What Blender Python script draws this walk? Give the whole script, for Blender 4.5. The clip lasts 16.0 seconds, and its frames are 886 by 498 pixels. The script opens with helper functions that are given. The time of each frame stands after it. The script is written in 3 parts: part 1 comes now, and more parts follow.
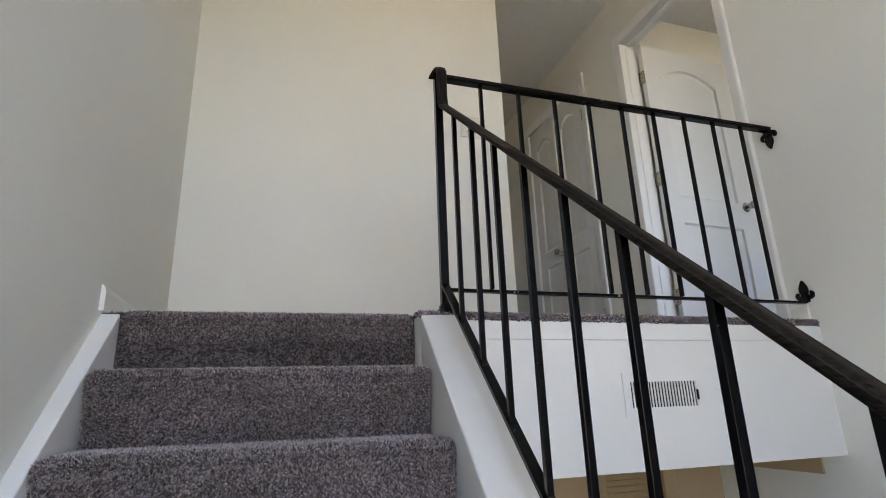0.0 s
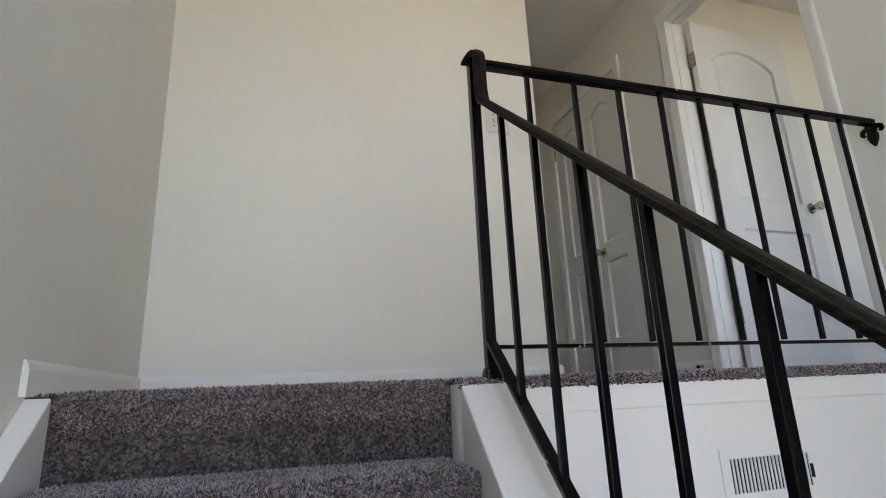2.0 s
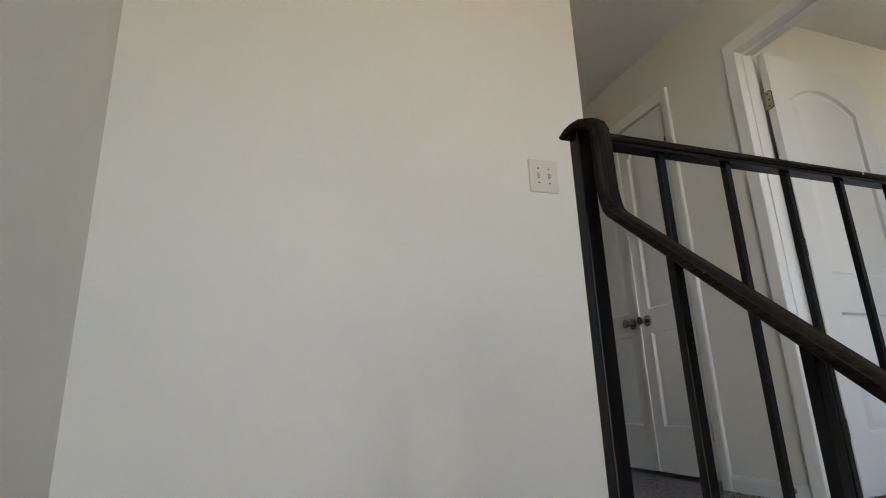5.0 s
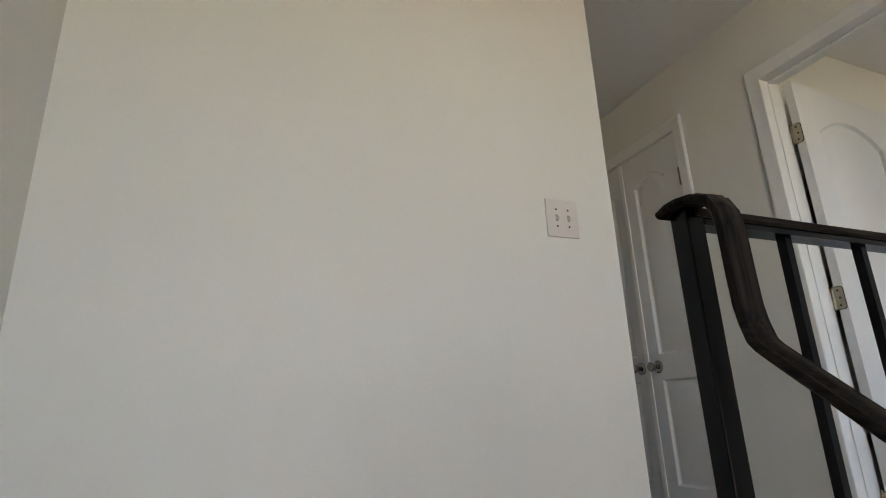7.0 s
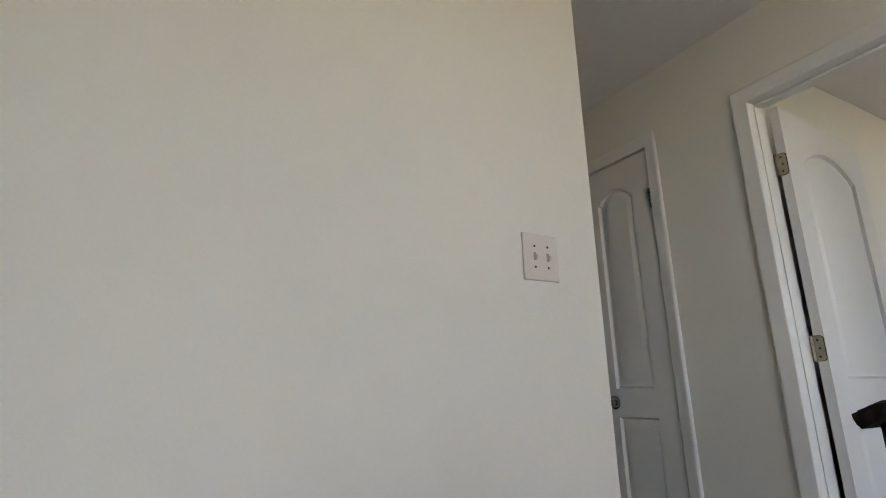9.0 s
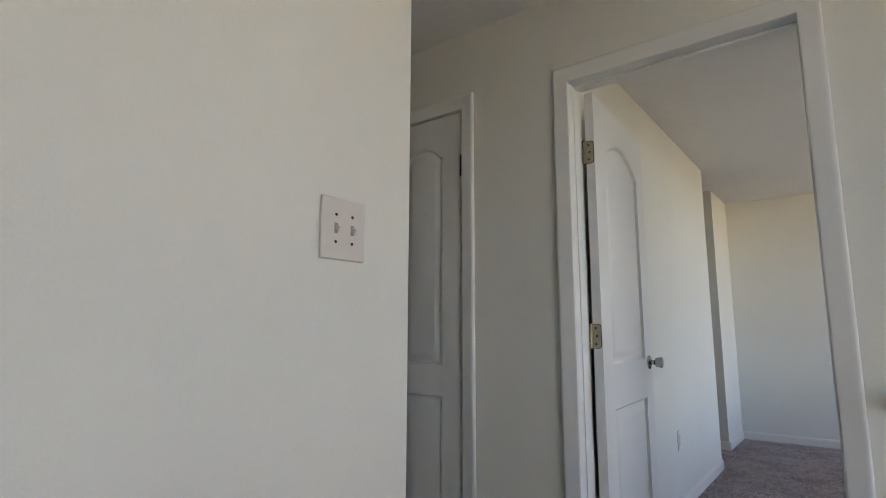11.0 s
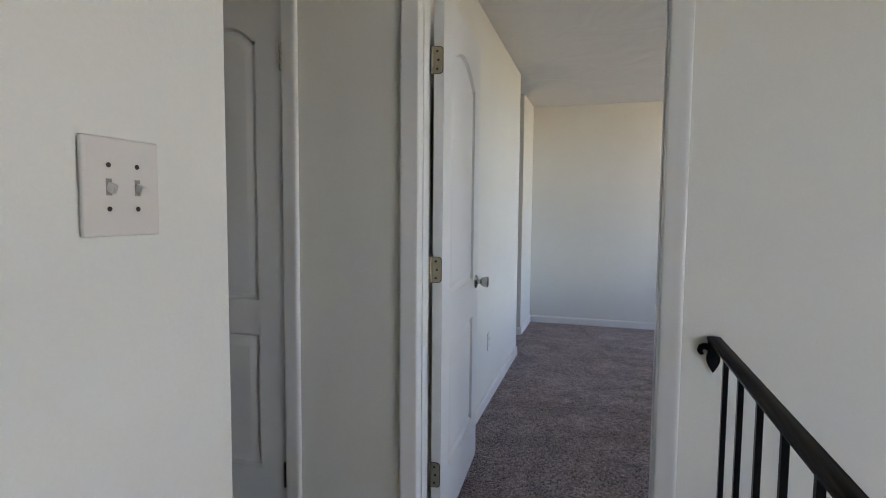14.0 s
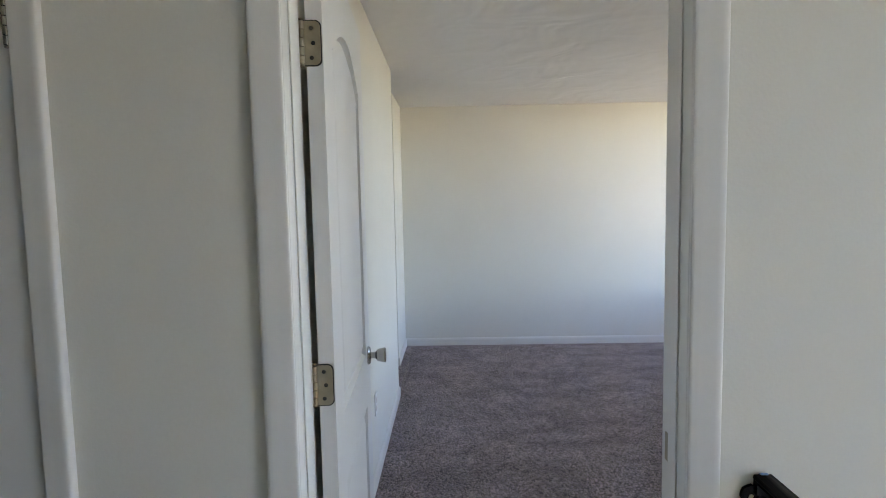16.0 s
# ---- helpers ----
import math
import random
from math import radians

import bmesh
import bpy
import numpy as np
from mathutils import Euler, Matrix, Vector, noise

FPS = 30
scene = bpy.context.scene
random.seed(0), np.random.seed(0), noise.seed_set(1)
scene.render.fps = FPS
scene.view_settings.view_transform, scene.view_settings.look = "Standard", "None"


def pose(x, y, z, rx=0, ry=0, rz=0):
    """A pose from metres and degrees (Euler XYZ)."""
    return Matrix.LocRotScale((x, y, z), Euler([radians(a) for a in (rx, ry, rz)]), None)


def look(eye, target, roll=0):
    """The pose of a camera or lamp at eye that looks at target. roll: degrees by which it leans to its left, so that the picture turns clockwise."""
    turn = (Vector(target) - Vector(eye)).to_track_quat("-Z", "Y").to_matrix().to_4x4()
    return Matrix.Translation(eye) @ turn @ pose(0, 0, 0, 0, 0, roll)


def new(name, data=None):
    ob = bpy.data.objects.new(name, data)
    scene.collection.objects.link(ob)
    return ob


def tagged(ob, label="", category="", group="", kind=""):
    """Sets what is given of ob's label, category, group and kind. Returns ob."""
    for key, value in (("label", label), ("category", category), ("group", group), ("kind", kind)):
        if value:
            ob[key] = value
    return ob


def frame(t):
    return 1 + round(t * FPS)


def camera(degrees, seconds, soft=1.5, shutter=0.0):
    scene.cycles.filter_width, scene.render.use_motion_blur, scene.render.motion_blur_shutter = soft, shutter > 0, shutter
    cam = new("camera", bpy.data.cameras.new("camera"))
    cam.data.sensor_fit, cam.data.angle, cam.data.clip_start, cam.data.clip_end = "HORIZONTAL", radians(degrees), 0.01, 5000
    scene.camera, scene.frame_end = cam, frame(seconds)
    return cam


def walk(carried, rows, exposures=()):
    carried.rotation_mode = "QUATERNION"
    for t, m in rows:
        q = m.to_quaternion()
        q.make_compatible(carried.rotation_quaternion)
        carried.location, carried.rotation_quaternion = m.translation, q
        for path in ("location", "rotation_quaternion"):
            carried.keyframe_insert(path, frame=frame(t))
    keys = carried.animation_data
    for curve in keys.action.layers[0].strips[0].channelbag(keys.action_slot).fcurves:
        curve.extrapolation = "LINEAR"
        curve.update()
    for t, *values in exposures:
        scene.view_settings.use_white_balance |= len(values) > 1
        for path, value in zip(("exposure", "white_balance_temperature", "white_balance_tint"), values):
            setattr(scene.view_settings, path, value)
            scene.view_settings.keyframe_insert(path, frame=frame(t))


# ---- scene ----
cam = camera(79.0, 16.0, soft=1.0)
PATH = [
    (0, (0.584, -1.729, -0.302), (1.105, 0.116, 0.269), -2.0),
    (0.5, (0.587, -1.581, -0.217), (1.124, 0.27, 0.319), -2.7),
    (1, (0.589, -1.509, -0.18), (1.118, 0.357, 0.309), -2.5),
    (1.5, (0.553, -1.458, -0.12), (1.068, 0.411, 0.373), -2.5),
    (2, (0.595, -1.339, -0.033), (1.106, 0.523, 0.487), -2.5),
    (2.5, (0.603, -1.235, 0.066), (1.114, 0.624, 0.599), -3.4),
    (3, (0.569, -1.181, 0.075), (1.09, 0.677, 0.6), -3.8),
    (3.5, (0.565, -1.077, 0.125), (1.111, 0.777, 0.641), -3.0),
    (4, (0.557, -0.976, 0.242), (1.103, 0.874, 0.769), -2.9),
    (6.5, (0.578, -0.604, 0.627), (1.223, 1.202, 1.195), -1.5),
    (7, (0.556, -0.549, 0.661), (1.213, 1.249, 1.24), -2.2),
    (7.5, (0.566, -0.468, 0.669), (1.27, 1.312, 1.247), -1.9),
    (8, (0.588, -0.361, 0.814), (1.321, 1.409, 1.386), -1.4),
    (10.5, (0.683, -0.103, 0.977), (2.041, 1.322, 1.327), -0.7),
    (11, (0.78, 0.012, 1.053), (2.296, 1.282, 1.354), 0.1),
    (11.5, (0.825, 0.064, 1.1), (2.411, 1.269, 1.283), 0.5),
    (12, (0.792, 0.083, 1.078), (2.469, 1.17, 1.143), 0.5),
    (12.5, (0.907, 0.152, 1.15), (2.704, 1.027, 1.212), 1.0),
    (13, (0.99, 0.197, 1.254), (2.836, 0.966, 1.28), 0.8),
    (13.5, (0.94, 0.2, 1.254), (2.815, 0.895, 1.212), 0.5),
    (14, (0.96, 0.248, 1.244), (2.844, 0.904, 1.101), 0.5),
    (14.5, (1.144, 0.379, 1.33), (3.052, 0.955, 1.174), 0.7),
    (15, (1.247, 0.454, 1.402), (3.177, 0.951, 1.234), 0.8),
    (15.5, (1.395, 0.553, 1.41), (3.371, 0.816, 1.252), -1.2),
    (16, (1.614, 0.558, 1.421), (3.603, 0.684, 1.259), -1.1),
]
walk(cam, [(t, look(eye, target, roll)) for t, eye, target, roll in PATH], [(0, 3.92, 12500, 23), (4, 3.8, 12700, 22), (8, 3.64, 12200, 23), (11, 3.62, 11300, 23), (13, 3.68, 10900, 23), (15.5, 3.68, 10400, 22), (16, 3.9, 10400, 20)])

# ---- daylight ----
world = bpy.data.worlds.new("daylight")
scene.world = world
world.use_nodes = True
wn = world.node_tree
sky = wn.nodes.new("ShaderNodeTexSky")
sky.sky_type, sky.sun_disc = "NISHITA", False
sky.ozone_density, sky.dust_density, sky.air_density = 8.5, 0.1, 0.7
sky.sun_elevation, sky.sun_rotation = radians(48), radians(15)
wn.links.new(sky.outputs[0], wn.nodes["Background"].inputs[0])
wn.nodes["Background"].inputs[1].default_value = 0.15
sun = new("sun", bpy.data.lights.new("sun", "SUN"))
sun.data.energy, sun.data.angle, sun.data.color = 3.0, radians(0.5), (1.0, 0.95, 0.87)
sun.matrix_world = look((4, 14, 16), (0, 0, 0))  # behind the house, so no sun falls in at the front


# ---- materials ----
def material(name, base, rough=0.6, metal=0.0, vary=0.06, big=1.2, grain=60.0, bump=0.1, dist=0.002, spec=0.5):
    """A surface with blotches at one scale, grain at another and a fine relief."""
    m = bpy.data.materials.new(name)
    m.use_nodes = True
    n, l = m.node_tree.nodes, m.node_tree.links
    p = n["Principled BSDF"]
    p.inputs["Roughness"].default_value, p.inputs["Metallic"].default_value = rough, metal
    p.inputs["Specular IOR Level"].default_value = spec
    co = n.new("ShaderNodeTexCoord")
    a, b = n.new("ShaderNodeTexNoise"), n.new("ShaderNodeTexNoise")
    a.inputs["Scale"].default_value, a.inputs["Detail"].default_value = big, 4
    b.inputs["Scale"].default_value, b.inputs["Detail"].default_value = grain, 3
    for q in (a, b):
        l.new(co.outputs["Object"], q.inputs["Vector"])
    mix = n.new("ShaderNodeMath")
    mix.operation = "MULTIPLY_ADD"
    mix.inputs[1].default_value = 0.4
    l.new(b.outputs[0], mix.inputs[0])
    l.new(a.outputs[0], mix.inputs[2])
    ramp = n.new("ShaderNodeValToRGB")
    ramp.color_ramp.elements[0].position, ramp.color_ramp.elements[1].position = 0.35, 1.05
    ramp.color_ramp.elements[0].color = (*[c * (1 - vary) for c in base], 1)
    ramp.color_ramp.elements[1].color = (*[min(1, c * (1 + vary)) for c in base], 1)
    l.new(mix.outputs[0], ramp.inputs[0])
    l.new(ramp.outputs[0], p.inputs["Base Color"])
    bp = n.new("ShaderNodeBump")
    bp.inputs["Strength"].default_value, bp.inputs["Distance"].default_value = bump, dist
    l.new(b.outputs[0], bp.inputs["Height"])
    l.new(bp.outputs[0], p.inputs["Normal"])
    return m


def carpet_material(name, dark, mid, light, islands, stretch=(1, 1), patches=(0.78, 1.2), clumps=22):
    """Flecked cut pile: each tuft of its own shade, with wide patches where the pile lies another way."""
    m = bpy.data.materials.new(name)
    m.use_nodes = True
    n, l = m.node_tree.nodes, m.node_tree.links
    p = n["Principled BSDF"]
    p.inputs["Roughness"].default_value, p.inputs["Specular IOR Level"].default_value = 0.95, 0.1
    p.inputs["Sheen Weight"].default_value, p.inputs["Sheen Roughness"].default_value = 1.0, 0.4
    p.inputs["Sheen Tint"].default_value = (1.0, 0.86, 0.80, 1)
    co = n.new("ShaderNodeTexCoord")
    patch = n.new("ShaderNodeTexNoise")
    patch.inputs["Scale"].default_value, patch.inputs["Detail"].default_value = 3.5, 4
    lie = n.new("ShaderNodeMapping")
    lie.inputs["Scale"].default_value = (stretch[1], stretch[0], 1)
    l.new(co.outputs["Object"], lie.inputs["Vector"])
    l.new(lie.outputs[0], patch.inputs["Vector"])
    ramp = n.new("ShaderNodeValToRGB")
    for pos, c in ((0.0, dark), (0.45, mid), (1.0, light)):
        e = ramp.color_ramp.elements[0] if pos == 0 else ramp.color_ramp.elements[-1] if pos == 1 else ramp.color_ramp.elements.new(pos)
        e.position, e.color = pos, (*c, 1)
    if islands:
        geo = n.new("ShaderNodeNewGeometry")
        l.new(geo.outputs["Random Per Island"], ramp.inputs[0])
    else:
        cells = n.new("ShaderNodeTexVoronoi")
        cells.inputs["Scale"].default_value = 190
        l.new(co.outputs["Object"], cells.inputs["Vector"])
        sep = n.new("ShaderNodeSeparateColor")
        l.new(cells.outputs["Color"], sep.inputs[0])
        l.new(sep.outputs[0], ramp.inputs[0])
        bp = n.new("ShaderNodeBump")
        bp.inputs["Strength"].default_value, bp.inputs["Distance"].default_value = 0.8, 0.006
        l.new(cells.outputs["Distance"], bp.inputs["Height"])
        l.new(bp.outputs[0], p.inputs["Normal"])
    span = n.new("ShaderNodeMapRange")
    span.inputs["From Min"].default_value, span.inputs["From Max"].default_value = 0.38, 0.62
    span.inputs["To Min"].default_value, span.inputs["To Max"].default_value = patches
    l.new(patch.outputs[0], span.inputs[0])
    clump = n.new("ShaderNodeTexNoise")
    clump.inputs["Scale"].default_value, clump.inputs["Detail"].default_value = clumps, 4
    l.new(co.outputs["Object"], clump.inputs["Vector"])
    part_span = n.new("ShaderNodeMapRange")
    part_span.inputs["From Min"].default_value, part_span.inputs["From Max"].default_value = 0.3, 0.7
    part_span.inputs["To Min"].default_value, part_span.inputs["To Max"].default_value = 0.72, 1.25
    l.new(clump.outputs[0], part_span.inputs[0])
    both = n.new("ShaderNodeMath")
    both.operation = "MULTIPLY"
    l.new(span.outputs[0], both.inputs[0])
    l.new(part_span.outputs[0], both.inputs[1])
    mul = n.new("ShaderNodeVectorMath")
    mul.operation = "SCALE"
    l.new(ramp.outputs[0], mul.inputs[0])
    l.new(both.outputs[0], mul.inputs["Scale"])
    l.new(mul.outputs[0], p.inputs["Base Color"])
    return m


def ceiling_material(name, base):
    """White ceiling with a hand-swirled plaster relief."""
    m = material(name, base, 0.85, 0, 0.03, 1.5, 30, 0.0)
    n, l = m.node_tree.nodes, m.node_tree.links
    swirl = n.new("ShaderNodeTexNoise")
    swirl.inputs["Scale"].default_value, swirl.inputs["Detail"].default_value, swirl.inputs["Distortion"].default_value = 2.6, 2, 0.7
    co = n.new("ShaderNodeTexCoord")
    l.new(co.outputs["Object"], swirl.inputs["Vector"])
    bp = n.new("ShaderNodeBump")
    bp.inputs["Strength"].default_value, bp.inputs["Distance"].default_value = 0.7, 0.035
    l.new(swirl.outputs[0], bp.inputs["Height"])
    l.new(bp.outputs[0], n["Principled BSDF"].inputs["Normal"])
    return m


def scuffed_material(name, base, rough, chips, grain=None, spec=0.16):
    """Black enamel on iron, with rubbed and chipped spots that show pale filler."""
    m = material(name, base, rough, 0, 0.3, 9, 140, 0.12, 0.001, spec)
    n, l = m.node_tree.nodes, m.node_tree.links
    p = n["Principled BSDF"]
    under = p.inputs["Base Color"].links[0].from_socket
    co = n.new("ShaderNodeTexCoord")
    spots = n.new("ShaderNodeTexNoise")
    spots.inputs["Scale"].default_value, spots.inputs["Detail"].default_value = 38, 5
    l.new(co.outputs["Object"], spots.inputs["Vector"])
    cut = n.new("ShaderNodeMapRange")
    cut.inputs["From Min"].default_value, cut.inputs["From Max"].default_value = chips, chips + 0.03
    l.new(spots.outputs[0], cut.inputs[0])
    mix = n.new("ShaderNodeMix")
    mix.data_type = "RGBA"
    l.new(cut.outputs[0], mix.inputs["Factor"])
    l.new(under, mix.inputs["A"])
    mix.inputs["B"].default_value = (0.4, 0.4, 0.4, 1)
    l.new(mix.outputs["Result"], p.inputs["Base Color"])
    if grain is not None:  # brushed streaks along the rail
        turn = n.new("ShaderNodeMapping")
        turn.inputs["Rotation"].default_value = (radians(grain[0]), 0, 0)
        turn.inputs["Scale"].default_value = grain[1:]
        l.new(co.outputs["Object"], turn.inputs["Vector"])
        streak = n.new("ShaderNodeTexNoise")
        streak.inputs["Scale"].default_value, streak.inputs["Detail"].default_value = 1.0, 6
        l.new(turn.outputs[0], streak.inputs["Vector"])
        ramp = n.new("ShaderNodeValToRGB")
        ramp.color_ramp.elements[0].position, ramp.color_ramp.elements[1].position = 0.35, 0.72
        ramp.color_ramp.elements[0].color = (*[c * 0.55 for c in base], 1)
        ramp.color_ramp.elements[1].color = (*[c * 3.2 for c in base], 1)
        l.new(streak.outputs[0], ramp.inputs[0])
        l.new(ramp.outputs[0], mix.inputs["A"])
        bp = n.new("ShaderNodeBump")
        bp.inputs["Strength"].default_value, bp.inputs["Distance"].default_value = 0.5, 0.001
        l.new(streak.outputs[0], bp.inputs["Height"])
        l.new(bp.outputs[0], p.inputs["Normal"])
    return m


WALL = material("wall_paint", (0.762, 0.754, 0.706), 0.7, 0, 0.035, 1.6, 150, 0.2, 0.0015, 0.3)
TRIM = material("white_enamel", (0.78, 0.78, 0.77), 0.38, 0, 0.02, 3, 90, 0.06, 0.001)
SKIRT = material("satin_trim_paint", (0.78, 0.768, 0.742), 0.45, 0, 0.03, 3, 90, 0.06, 0.001)
AGED = material("aged_hinge_steel", (0.34, 0.33, 0.31), 0.22, 1.0, 0.3, 40, 300, 0.05, 0.0005)
DOOR = material("door_enamel", (0.69, 0.69, 0.685), 0.42, 0, 0.02, 2, 120, 0.08, 0.001)
CEIL = ceiling_material("ceiling_plaster", (0.83, 0.83, 0.825))
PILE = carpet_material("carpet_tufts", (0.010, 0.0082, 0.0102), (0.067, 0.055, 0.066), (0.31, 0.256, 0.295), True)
# Same carpet as PILE, with the bedroom's window light put into its colours.
PILE_LIT = carpet_material("carpet_tufts_lit", (0.10, 0.084, 0.096), (0.32, 0.266, 0.296), (0.56, 0.475, 0.51), True, (0.7, 1.4), (0.76, 1.24), 9)
BACKING = carpet_material("carpet_base", (0.02, 0.017, 0.018), (0.065, 0.054, 0.058), (0.15, 0.125, 0.13), False)
IRON = scuffed_material("black_iron", (0.0032, 0.0033, 0.0042), 0.22, 0.75)
IRON_WORN = scuffed_material("worn_black_iron", (0.0035, 0.0035, 0.004), 0.24, 0.665)
GRIP = scuffed_material("dark_brown_handrail", (0.0085, 0.0063, 0.0052), 0.5, 0.76, (0, 5, 220, 220), 0.06)
GRIP_SLOPE = scuffed_material("dark_brown_sloping_handrail", (0.0085, 0.0063, 0.0052), 0.5, 0.74, (-40.8, 220, 5, 220), 0.06)
GRIP_DROP = scuffed_material("dark_brown_gooseneck", (0.0085, 0.0063, 0.0052), 0.5, 0.70, (0, 220, 220, 5), 0.06)
STEEL = material("brushed_nickel", (0.40, 0.345, 0.26), 0.34, 1.0, 0.12, 30, 300, 0.05, 0.0005)
CHROME = material("polished_steel", (0.42, 0.41, 0.39), 0.14, 1.0, 0.04, 30, 200, 0.0)
PLATE = material("switch_plastic", (0.69, 0.64, 0.60), 0.35, 0, 0.015, 20, 200, 0.02, 0.0005)
TOGGLE = material("toggle_plastic", (0.62, 0.60, 0.55), 0.3, 0, 0.03, 60, 200, 0.02, 0.0005)
SLOT_SHADE = material("slot_shade", (0.30, 0.28, 0.25), 0.5, 0, 0.05, 60, 200, 0.02, 0.0005)
SCREW = material("screw_steel", (0.08, 0.075, 0.07), 0.4, 1.0, 0.1, 60, 300, 0.05, 0.0003)
NEAR_BLACK = material("near_black", (0.004, 0.004, 0.004), 0.9, 0, 0.2, 10, 80)
TAN = material("tan_wall_paint", (0.52, 0.36, 0.23), 0.7, 0, 0.04, 2, 120)
PINE = material("pine_wood", (0.50, 0.35, 0.21), 0.5, 0, 0.2, 6, 60, 0.15, 0.001)
TAPE = material("blue_tape", (0.18, 0.42, 0.68), 0.6, 0, 0.05, 40, 200)
LAWN = material("dry_lawn", (0.202, 0.198, 0.130), 0.95, 0, 0.35, 0.6, 9, 0.6, 0.05)
CONCRETE = material("concrete", (0.50, 0.455, 0.335), 0.9, 0, 0.1, 2, 40, 0.3, 0.004)


# ---- mesh helpers ----
def add_box(bm, x0, x1, y0, y1, z0, z1, bevel=0.0):
    before = set(bm.verts)
    bmesh.ops.create_cube(bm, size=1, matrix=Matrix.Translation(((x0 + x1) / 2, (y0 + y1) / 2, (z0 + z1) / 2)) @ Matrix.Diagonal((x1 - x0, y1 - y0, z1 - z0, 1)))
    if bevel:
        edges = list({e for v in bm.verts if v not in before for e in v.link_edges})
        bmesh.ops.bevel(bm, geom=edges, offset=bevel, segments=2, affect="EDGES", profile=0.5)
    return bm


def boxes(*rows, bevel=0.0):
    bm = bmesh.new()
    for r in rows:
        add_box(bm, *r, bevel=bevel)
    return bm


def add_tube(bm, centre, axis, radii, seg=20):
    """A turned shape: rings of (place along the axis, radius), closed at both ends."""
    turn = Vector(axis).to_track_quat("Z", "Y").to_matrix()
    rings = []
    for d, r in radii:
        rings.append([bm.verts.new(Vector(centre) + turn @ Vector((r * math.cos(2 * math.pi * k / seg), r * math.sin(2 * math.pi * k / seg), d))) for k in range(seg)])
    for a, b in zip(rings, rings[1:]):
        for k in range(seg):
            bm.faces.new((a[k], a[(k + 1) % seg], b[(k + 1) % seg], b[k]))
    bm.faces.new(rings[0][::-1])
    bm.faces.new(rings[-1])
    return bm


def add_sweep(bm, path, sides, profile):
    """A profile of (across, up) carried along a path of points, with the side vector fixed."""
    rings = []
    for i, p in enumerate(path):
        a = (path[i] - path[i - 1]).normalized() if i else None
        b = (path[i + 1] - path[i]).normalized() if i + 1 < len(path) else None
        way = ((a or b) + (b or a)).normalized()
        up = sides.cross(way).normalized()
        if a is not None and b is not None:
            up = up / max(0.5, math.cos(a.angle(b) / 2))
        rings.append([bm.verts.new(p + sides * u + up * v) for u, v in profile])
    k = len(profile)
    for a, b in zip(rings, rings[1:]):
        for j in range(k):
            bm.faces.new((a[j], a[(j + 1) % k], b[(j + 1) % k], b[j]))
    bm.faces.new(rings[0][::-1])
    bm.faces.new(rings[-1])
    return bm


def finish(name, bm, mat, smooth=False):
    bmesh.ops.recalc_face_normals(bm, faces=bm.faces)
    me = bpy.data.meshes.new(name)
    bm.to_mesh(me)
    bm.free()
    me.materials.append(mat)
    if smooth:
        me.shade_smooth()
        me.set_sharp_from_angle(angle=radians(35))
    return new(name, me)


def part(name, bm, mat, parent, label="", smooth=False):
    ob = finish(name, bm, mat, smooth)
    ob.parent = parent
    if label:
        tagged(ob, label)
    return ob


def structure(name, bm, mat, label, category, smooth=False):
    return tagged(finish(name, bm, mat, smooth), label, category, kind="structure")


def turned(ob, m):
    ob.matrix_basis = m @ ob.matrix_basis
    return ob


def empty(name, label, category, kind="", group=""):
    return tagged(new(name), label, category, group, kind)


# ---- plan ----
H = 2.40            # ceiling
YB = 0.929          # face of the wall behind the landing
XH = 1.741           # its free corner, where the hall begins
X1, X2 = 2.655, 2.77  # the wall with the doors: hall face and bedroom face
XS0, XS1 = 0.1, 0.965  # carpeted width of the stairs
XC = 1.11           # outer side of the stringer
YF = -0.075         # front of the landing's edge board
RISE, RUN, STEPS = 0.187, 0.22, 7
ZF = -RISE * STEPS  # foyer floor
YFRONT = -2.45       # front wall of the house
ZL = -2.65          # lower floor
XL, LEAN_LEFT = 0.024, 1.5          # corner of the left wall with the back wall, and how far it runs askew, in degrees
SKEW = 2.4                         # the wall with the doors, the bedroom and the landing's edge run askew to the back wall
D0, D1, DH = 0.160, 0.913, 2.018    # bedroom doorway
C0, C1, CH = 1.424, 2.28, 2.036     # closet doorway
XFAR = 7.03                        # bedroom's far wall
XA0, XA1, YN = 5.576, 6.33, 1.115  # alcove, and the nib of wall beyond it
K = pose(X1, 0, 0, 0, 0, SKEW) @ Matrix.Translation((-X1, 0, 0))  # turn of the wall with the doors and of the bedroom
K_EDGE = pose(XC, YF, 0, 0, 0, SKEW) @ Matrix.Translation((-XC, -YF, 0))  # turn of the landing's edge

DOORX0, DOORX1, DOORZ = 0.4, 1.45, 0.66        # front door opening, out of view, sized to light the foyer
UPX0, UPX1, UPZ0, UPZ1 = 0.42, 1.5, 0.76, 2.3  # opening added above it, out of view, to light the upper walls
WINX0, WINX1, WINZ0, WINZ1 = 4.5, 6.75, 0.6, 2.36  # bedroom window


def side_y(x):
    return 1.037 + math.tan(radians(0.5)) * (x - XA0)  # face of the bedroom's side wall


